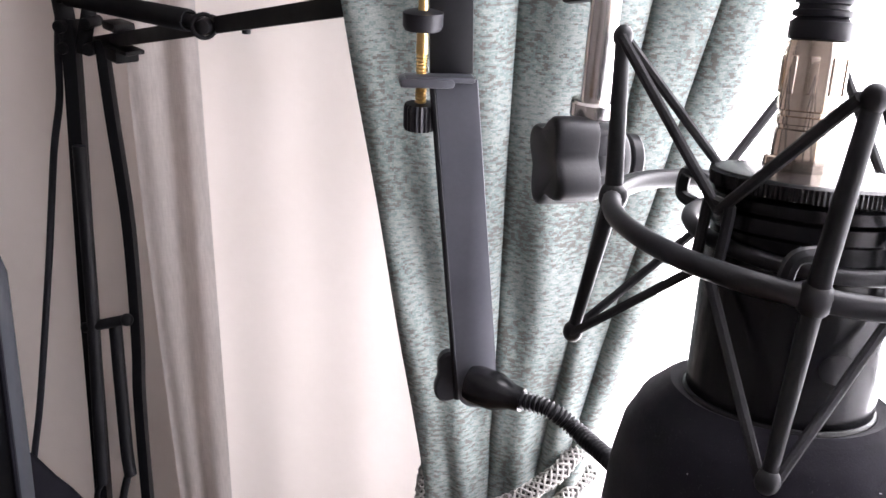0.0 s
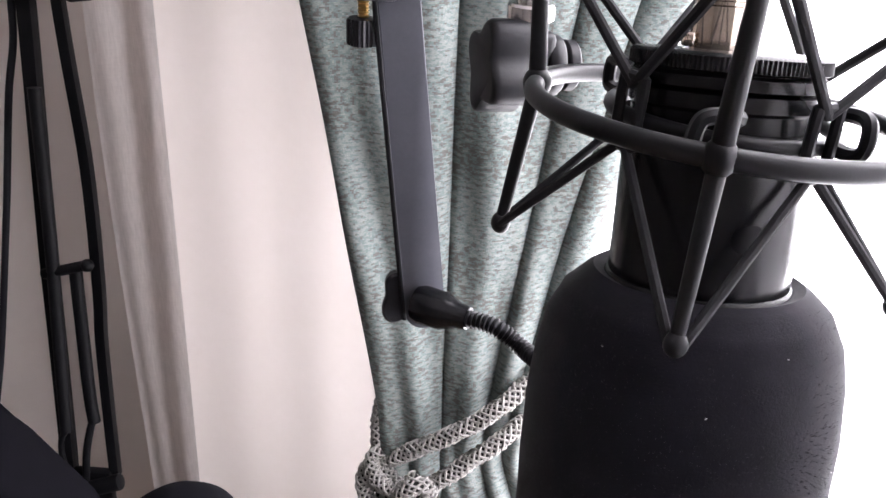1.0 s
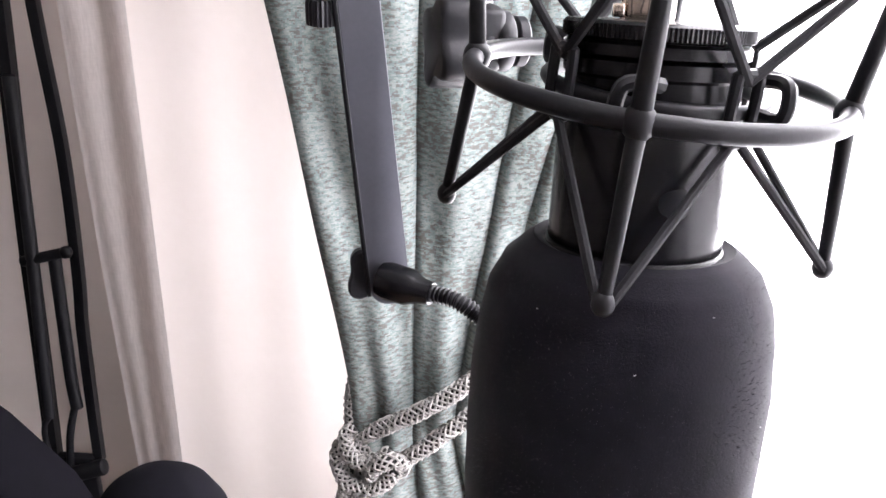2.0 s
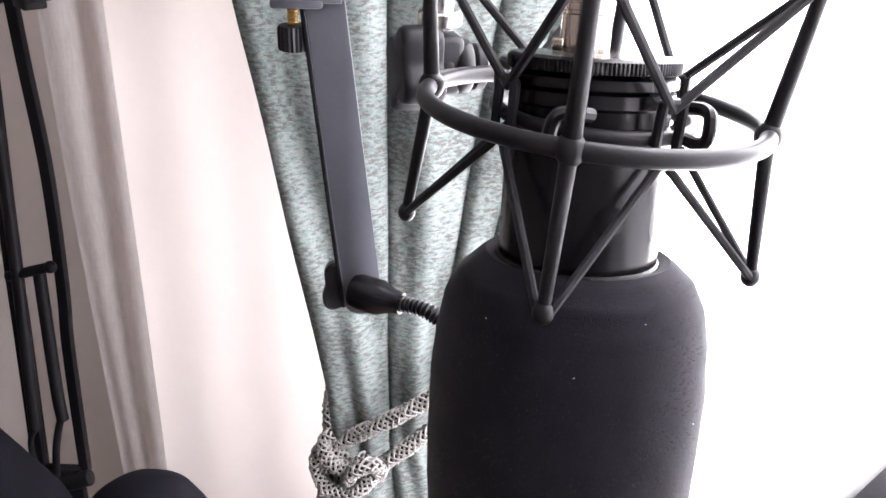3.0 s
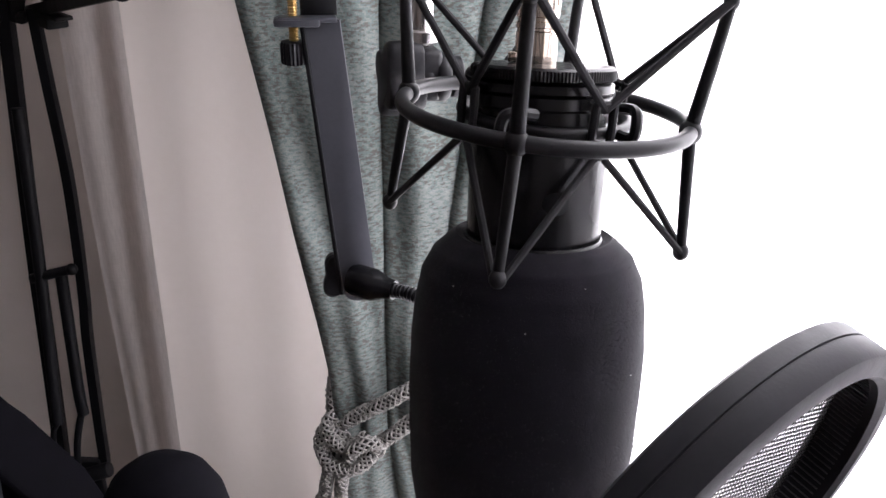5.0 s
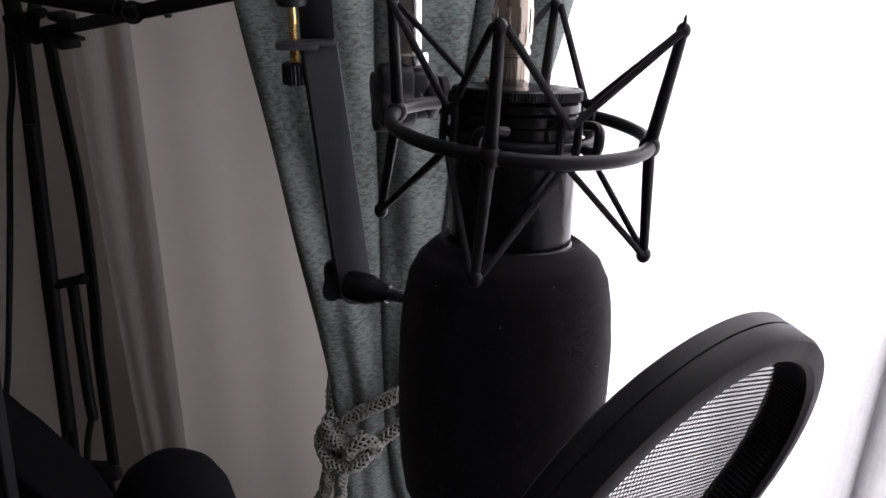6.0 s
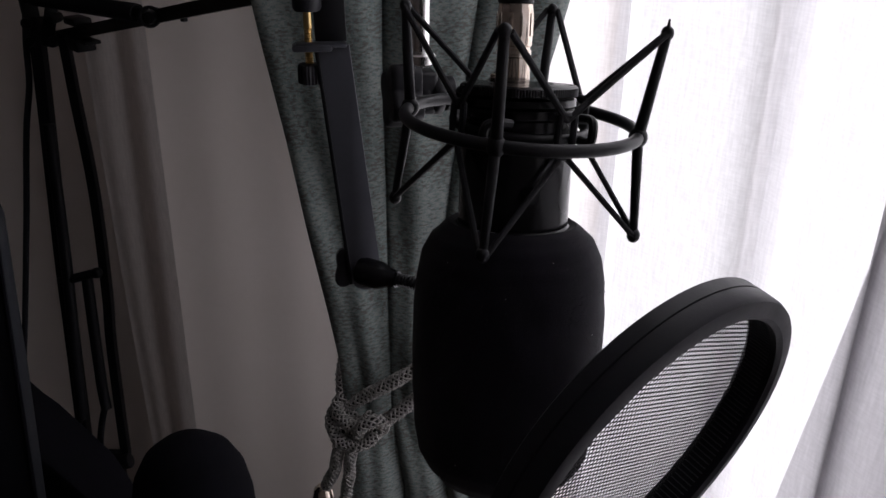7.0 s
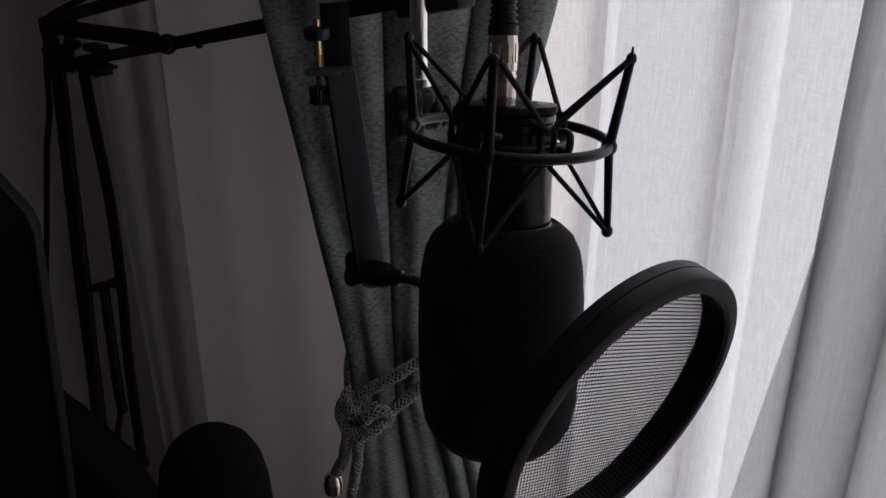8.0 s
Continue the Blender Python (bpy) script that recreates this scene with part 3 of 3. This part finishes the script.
part("spring_hook", sweep(bmesh.new(), smooth_path([(-0.4885, 0.463, 0.672), (-0.4955, 0.463, 0.660), (-0.4975, 0.462, 0.640), (-0.492, 0.458, 0.605)], 6), 0.0032, 10), BLACK_METAL, arm)
part("foot_joint", bar((-0.479, 0.457, 0.596), (-0.4352, 0.459, 0.611), 0.0095, 14), BLACK_METAL, arm)
part("foot_plate", block(pose(-0.474, 0.466, 0.588), (0.052, 0.012, 0.062), 0.004), BLACK_METAL, arm)
part("desk_post", bar((-0.474, 0.462, 0.44), (-0.474, 0.462, 0.60), 0.010, 16), BLACK_METAL, arm)
# elbow: two cheek plates, their bolts, and the bar's fork
part("elbow_plate", block(pose(-0.4975, 0.540, 1.140, 0, -3, 40), (0.018, 0.006, 0.066), 0.003), BLACK_METAL, arm)
part("elbow_plate", block(pose(-0.4800, 0.546, 1.140, 0, 16, 40), (0.014, 0.006, 0.062), 0.003), BLACK_METAL, arm)
for p, r in ((Vector((-0.5010, 0.540, 1.1365)), 0.0062), (Vector((-0.5005, 0.539, 1.1170)), 0.0055), (Vector((-0.4770, 0.542, 1.1165)), 0.0060), (Vector((-0.4765, 0.543, 1.1400)), 0.0055), (Vector((-0.4990, 0.543, 1.1630)), 0.0065)):
    part("elbow_bolt", bar(p + Vector((0.0, -0.010, 0)), p + Vector((0.002, 0.014, 0.0)), r, 14), BLACK_METAL, arm)
BOOM0, BOOM1 = Vector((-0.4854, 0.565, 1.1160)), Vector((-0.0450, 0.1395, 1.2580))
DIR = (BOOM1 - BOOM0).normalized()
part("boom", bar(BOOM0, BOOM1, 0.0063, 12, square=0.8), BLACK_METAL, arm)
part("boom", bar(BOOM0 + Vector((-0.02, -0.015, 0.050)), BOOM1 + Vector((-0.004, 0.0, 0.050)), 0.0062, 12, square=0.8), BLACK_METAL, arm)
# spring between the elbow's top and the lower bar
S0, S1 = Vector((-0.4990, 0.543, 1.163)), BOOM0.lerp(BOOM1, 0.385) + Vector((0, -0.010, 0.004))
part("spring_rod", bar(S0, S1, 0.0050, 12), BLACK_METAL, arm)
ax = (S1 - S0).normalized()
sx = ax.cross(Vector((0, 0, 1))).normalized()
sy = ax.cross(sx)
coil = [S0.lerp(S1, 0.06 + 0.86 * i / 1100) + (sx * math.cos(2 * math.pi * i / 11) + sy * math.sin(2 * math.pi * i / 11)) * 0.0076 for i in range(1101)]
part("spring", sweep(bmesh.new(), coil, 0.0011, 5), BLACK_METAL, arm, "tight black coil spring")
eye_ring = [S1 + ax * 0.006 + (Vector((1, 0.4, 0)).normalized() * math.cos(2 * math.pi * k / 20) + Vector((0, 0, 1)) * math.sin(2 * math.pi * k / 20)) * 0.0085 + Vector((0, -0.008, 0)) for k in range(20)]
part("spring_eye", sweep(bmesh.new(), eye_ring, 0.0016, 8, closed=True), BLACK_METAL, arm, "bent end loop of the spring")
part("spring_bolt", bar(S1 + ax * 0.006 + Vector((0.0, -0.013, 0.0)), S1 + ax * 0.006 + Vector((0.0, 0.012, 0.0)), 0.0055, 16), BLACK_METAL, arm)
c = BOOM0.lerp(BOOM1, 0.478)
part("stop_bolt", bar(c + Vector((0, 0, -0.005)), c + Vector((0, 0, -0.0090)), 0.0032, 12), BLACK_METAL, arm)
c = BOOM0.lerp(BOOM1, 0.105)
part("cable_clip", block(frame_of(c + Vector((0, 0, -0.013)), (0, 0, 1), DIR), (0.026, 0.022, 0.012), 0.002), BLACK_METAL, arm)
part("cable_clip", block(frame_of(c + DIR * 0.008 + Vector((0, 0, -0.0085)), (0, 0, 1), DIR), (0.046, 0.018, 0.004), 0.0012), BLACK_METAL, arm)
part("cable_clip", block(frame_of(c + Vector((0, 0, 0.012)), (0, 0, 1), DIR), (0.028, 0.020, 0.008), 0.002), BLACK_METAL, arm)
# end of the boom and the chrome rod
part("boom_head", block(frame_of(ROD + Vector((0.006, 0.020, 0.073)), DIR, (0, 0, 1)), (0.062, 0.018, 0.060), 0.003), BLACK_METAL, arm)
part("rod", bar(ROD + Vector((0, 0, -0.004)), ROD + Vector((0.0, 0.0, 0.075)), 0.0060, 24), CHROME, arm, "bright chrome rod")
part("rod_collar", lathe([(0.0090, -0.002), (0.0098, -0.001), (0.0098, 0.004), (0.0090, 0.005), (0.0066, 0.0055)], Matrix.Translation(ROD), 32), CHROME, arm, "bright chrome collar")
part("arm_cable", sweep(bmesh.new(), smooth_path([(-0.30, 0.39, 1.242), (-0.39, 0.47, 1.216), (-0.470, 0.525, 1.186), (-0.496, 0.538, 1.168), (-0.507, 0.538, 1.12), (-0.511, 0.534, 1.07), (-0.520, 0.526, 1.02), (-0.5300, 0.5157, 0.944), (-0.535, 0.510, 0.905), (-0.556, 0.489, 0.759), (-0.5700, 0.479, 0.685), (-0.586, 0.47, 0.60), (-0.6, 0.45, 0.45)], 8), 0.0036, 10), BLACK_RUBBER, arm, "black cable hanging along the arm")

# ---- pop filter: clamp, strap, gooseneck and hoop ----
pop = thing("pop_filter", (-0.115, 0.15, 1.20), "black metal pop filter on a gooseneck, clamped to the boom arm", "pop filter")
TL, TR, BL, BR = Vector((-0.1257, 0.1625, 1.1985)), Vector((-0.1052, 0.1665, 1.1990)), Vector((-0.1050, 0.1414, 1.0335)), Vector((-0.0842, 0.1455, 1.0340))
across = (TR - TL).normalized()
down = ((BL + BR) / 2 - (TL + TR) / 2).normalized()
face = across.cross(down).normalized()
length = ((BL + BR) / 2 - (TL + TR) / 2).length + 0.003
half = (TR - TL).length / 2
SM = frame_of((TL + TR) / 2, face, down.cross(face))
sgn = 1.0 if (SM.to_3x3() @ Vector((0, 1, 0))).dot(down) > 0 else -1.0
outline = [(-half, 0), (half, 0)] + [(half * math.cos(a), sgn * (length - half * 0.8 + half * 0.8 * math.sin(a))) for a in [math.pi * k / 14 for k in range(15)]]
part("strap", extruded(outline, 0.0032, SM, 0.0006), STRAP_METAL, pop, "flat satin black steel strap")
part("strap_edge", bar(TL - across * 0.0006 + down * 0.002, BL - across * 0.0004 - down * 0.002, 0.0018, 8), BLACK_METAL, pop, "dark folded edge of the strap")
# bent top of the strap, jaws, screw
MID = (TL + TR) / 2
part("strap_shelf", block(frame_of(MID + Vector((-0.008, -0.001, 0.0012)), (0, 0.05, 1), across), (2 * half + 0.012, 0.012, 0.0026), 0.0008), STRAP_METAL, pop)
part("clamp_plate", block(frame_of(MID - across * 0.004 + Vector((0, 0.012, 0.024)), face, across), (2 * half, 0.046, 0.0026), 0.0008), BLACK_METAL, pop)
part("lower_jaw", block(frame_of(MID - across * 0.014 + Vector((0, 0.0, 0.0)), (0, 0.05, 1), across), (0.026, 0.014, 0.0045), 0.0018), STRAP_METAL, pop)
SCREW = Vector((-0.1320, 0.166, 1.1995))
th = [(0.0026, -0.022)]
for k in range(20):
    th += [(0.0022, -0.021 + 0.00165 * k), (0.0029, -0.0202 + 0.00165 * k)]
part("screw", lathe(th + [(0.0022, 0.036)], Matrix.Translation(SCREW), 16), BRASS, pop, "brass threaded screw")
part("screw_pad", lathe([(0.003, 0.021), (0.0085, 0.022), (0.0095, 0.024), (0.0095, 0.030), (0.006, 0.031)], Matrix.Translation(SCREW), 24), BLACK_RUBBER, pop, "black rubber clamping pad")
part("screw_knob", lathe([(0.006, -0.026), (0.0078, -0.0255), (0.0082, -0.024), (0.0082, -0.0145), (0.0074, -0.013), (0.004, -0.0125)], Matrix.Translation(SCREW), 44, 0.07), BLACK_RUBBER, pop, "ribbed black screw knob")
# wing knob behind the strap's foot, joint in front
FOOT = (BL + BR) / 2 - down * 0.012
fr = -face if face.y > 0 else face
wing = []
for k in range(40):
    a = 2 * math.pi * k / 40
    r = 0.0128 + 0.0028 * math.cos(3 * a + 0.4)
    wing.append((r * math.cos(a), r * math.sin(a)))
part("wing_knob", loft(wing, [(-0.005, 0.72), (-0.0042, 0.9), (-0.0025, 1.0), (0.0025, 1.0), (0.004, 0.9)], frame_of(FOOT - fr * 0.0075 - across * 0.010, fr, across)), BLACK_RUBBER, pop, "black lobed knob")
G0 = FOOT - across * 0.004 + fr * 0.002
gdir = (across * 0.80 + fr * 0.58 + Vector((0, 0, -0.10))).normalized()
part("joint", sweep(bmesh.new(), [G0, G0 + gdir * 0.004, G0 + gdir * 0.016, G0 + gdir * 0.020, G0 + gdir * 0.024, G0 + gdir * 0.030], [0.0094, 0.0104, 0.0100, 0.0084, 0.0068, 0.0060], 24), MIC_METAL, pop, "glossy black joint")
HC = Vector((0.0464, -0.1383, 1.1074))
HN = Vector((0.6270, -0.7464, -0.2229)).normalized()
HM = frame_of(HC, HN, (0, 0, 1))           # x of the hoop points up
RO, RI, DEEP = 0.0775, 0.0684, 0.0155
HY = 1.0 if (HM.to_3x3() @ Vector((0, 1, 0))).x < 0 else -1.0
g_end = HM @ Vector((-(RO + 0.003) * 0.70, HY * (RO + 0.003) * 0.714, -DEEP / 2))
neck_line = smooth_path([G0 + gdir * 0.028, G0 + gdir * 0.045, G0 + gdir * 0.062 + Vector((0, 0, -0.008)), Vector((-0.020, 0.080, 1.035)), Vector((0.004, 0.068, 0.985)), Vector((0.002, 0.03, 0.948)), Vector((-0.018, -0.03, 0.948)), g_end + (HC - g_end).normalized() * -0.035, g_end], 16)
fine_line = []
walked = 0.0
for a, b in zip(neck_line, neck_line[1:]):
    while walked < (b - a).length:
        fine_line.append(a.lerp(b, walked / (b - a).length))
        walked += 0.0006
    walked -= (b - a).length
part("gooseneck", sweep(bmesh.new(), fine_line, [0.0048 if i % 4 < 2 else 0.0039 for i in range(len(fine_line))], 12), BLACK_METAL, pop, "ribbed black gooseneck")
# the hoop: a rim of two shells with a seam, and the perforated screen
hoop = part("hoop", lathe([(RI, 0.0), (RI + 0.002, 0.0016), (RO - 0.003, 0.0016), (RO - 0.0008, 0.0006), (RO, -0.0014), (RO, -0.0076), (RO - 0.0006, -0.0078), (RO - 0.0006, -0.0082), (RO, -0.0084), (RO - 0.0002, -0.0141), (RO - 0.0026, -DEEP), (RI + 0.002, -DEEP),
                    (RI, -DEEP + 0.002), (RI - 0.0004, -0.0132), (RI, -0.0118), (RI, 0.0)][:-1], HM, 128), BLACK_RUBBER, pop, "black plastic hoop with a seam round its edge")
bm = hoop.data
me = bmesh.new()
me.from_mesh(bm)
caps = [f for f in me.faces if len(f.verts) > 8]
bmesh.ops.delete(me, geom=caps, context="FACES_ONLY")
edges = [e for e in me.edges if e.is_boundary]
bmesh.ops.bridge_loops(me, edges=edges)
bmesh.ops.recalc_face_normals(me, faces=me.faces)
me.to_mesh(bm)
me.free()
# ribs of the inner wall; their grey paints in the highlights they catch
bm = bmesh.new()
for k in range(170):
    a = 2 * math.pi * k / 170
    p0, p1 = HM @ Vector((RI * math.cos(a), RI * math.sin(a), -0.003)), HM @ Vector((RI * math.cos(a), RI * math.sin(a), -0.0125))
    sweep(bm, [p0, p1], 0.00035, 5)
tagged(part("ribbing", bm, plain("highlight_grey_ribs", (0.05, 0.05, 0.055), (0.09, 0.09, 0.1), 0.4, scale=40.0), hoop, "fine ribs inside the hoop, coloured grey as their highlights"), kind="stuff")


def perforated(radius, pitch, web, height):
    """A thin sheet with six-sided holes."""
    verts, faces = [], []
    rows = int(radius / (pitch * 0.866)) + 1
    for j in range(-rows, rows + 1):
        for i in range(-rows - 2, rows + 3):
            x, y = (i + 0.5 * (j % 2)) * pitch, j * pitch * 0.866
            if x * x + y * y > (radius + pitch * 0.4) ** 2:
                continue
            base = len(verts)
            for q, zz in ((pitch * 0.58, height), (pitch * 0.58 - web, height + 0.00015), (pitch * 0.58 - web, height - 0.00012)):
                for k in range(6):
                    a = math.pi / 6 + k * math.pi / 3
                    px, py = x + q * math.cos(a), y + q * math.sin(a)
                    verts.append(HM @ Vector((px * 0.99 - py * 0.14, px * 0.14 + py * 0.99, zz)))
            for k in range(6):
                n = (k + 1) % 6
                faces.append((base + k, base + n, base + 6 + n, base + 6 + k))
                faces.append((base + 6 + k, base + 6 + n, base + 12 + n, base + 12 + k))
    data = bpy.data.meshes.new("screen")
    data.from_pydata(verts, [], faces)
    data.materials.append(BLACK_METAL)
    return data


screen = new("screen", perforated(RI - 0.0003, 0.0024, 0.00036, -0.0128))
bpy.context.view_layer.update()
screen.parent = pop
screen.matrix_parent_inverse = pop.matrix_world.inverted()
tagged(screen, "fine perforated metal screen", kind="stuff")

# ---- dark things low beside the arm ----
desk = thing("desk", (-0.72, 0.10, 0.0), "dark desk under the boom arm", "desk")
part("desktop", block(pose(-0.80, 0.10, 0.425), (0.74, 0.90, 0.03), 0.003), DARK_PANEL, desk)
for x in (-1.1, -0.42):
    for y in (-0.32, 0.52):
        part("leg", block(pose(x - 0.04, y, 0.205), (0.04, 0.04, 0.41), 0.003), DARK_PANEL, desk)

monitor = thing("monitor", (-0.52, 0.21, 0.44), "dark blue-grey panel standing on the desk", "monitor")
edge = [(-0.62, 0.66), (-0.406, 0.66), (-0.388, 0.92), (-0.378, 1.060), (-0.382, 1.076), (-0.408, 1.115), (-0.45, 1.150), (-0.62, 1.165)]
part("panel", extruded(edge, 0.016, frame_of(Vector((0, 0.193, 0)), (0, -1, 0), (1, 0, 0)), 0.003), DARK_PANEL, monitor)
part("bezel", bar((-0.407, 0.184, 0.665), (-0.380, 0.184, 1.058), 0.0022, 8), DARK_FABRIC, monitor, "thin black edge strip of the panel")
part("stand", block(pose(-0.52, 0.212, 0.56, 4, 0, 0), (0.05, 0.016, 0.24), 0.003), DARK_PANEL, monitor)
part("foot", block(pose(-0.52, 0.20, 0.446), (0.14, 0.08, 0.012), 0.003), DARK_PANEL, monitor)

box = thing("equipment_case", (-0.48, 0.30, 0.44), "black case with a sloping top on the desk", "case")
slope = [(-0.60, 0.455), (-0.35, 0.455), (-0.35, 0.68), (-0.378, 0.750), (-0.423, 0.810), (-0.451, 0.836), (-0.60, 0.955)]
part("shell", extruded(slope, 0.07, frame_of(Vector((0, 0.268, 0)), (0, -1, 0.0), (1, 0, 0)), 0.006), DARK_FABRIC, box)
part("base", block(pose(-0.475, 0.268, 0.448), (0.24, 0.062, 0.016), 0.002), DARK_PANEL, box, "dark plastic base of the case")

speaker = thing("speaker", (-0.245, 0.16, 0.0), "black fabric-covered stand with a rounded top", "speaker")
part("cover", lathe([(0.050, 0.0), (0.052, 0.02), (0.052, 0.70), (0.052, 0.80), (0.050, 0.835), (0.0455, 0.858), (0.037, 0.875), (0.025, 0.886), (0.012, 0.891), (0.002, 0.892)], pose(-0.250, 0.165, -0.018), 48), DARK_FABRIC, speaker)
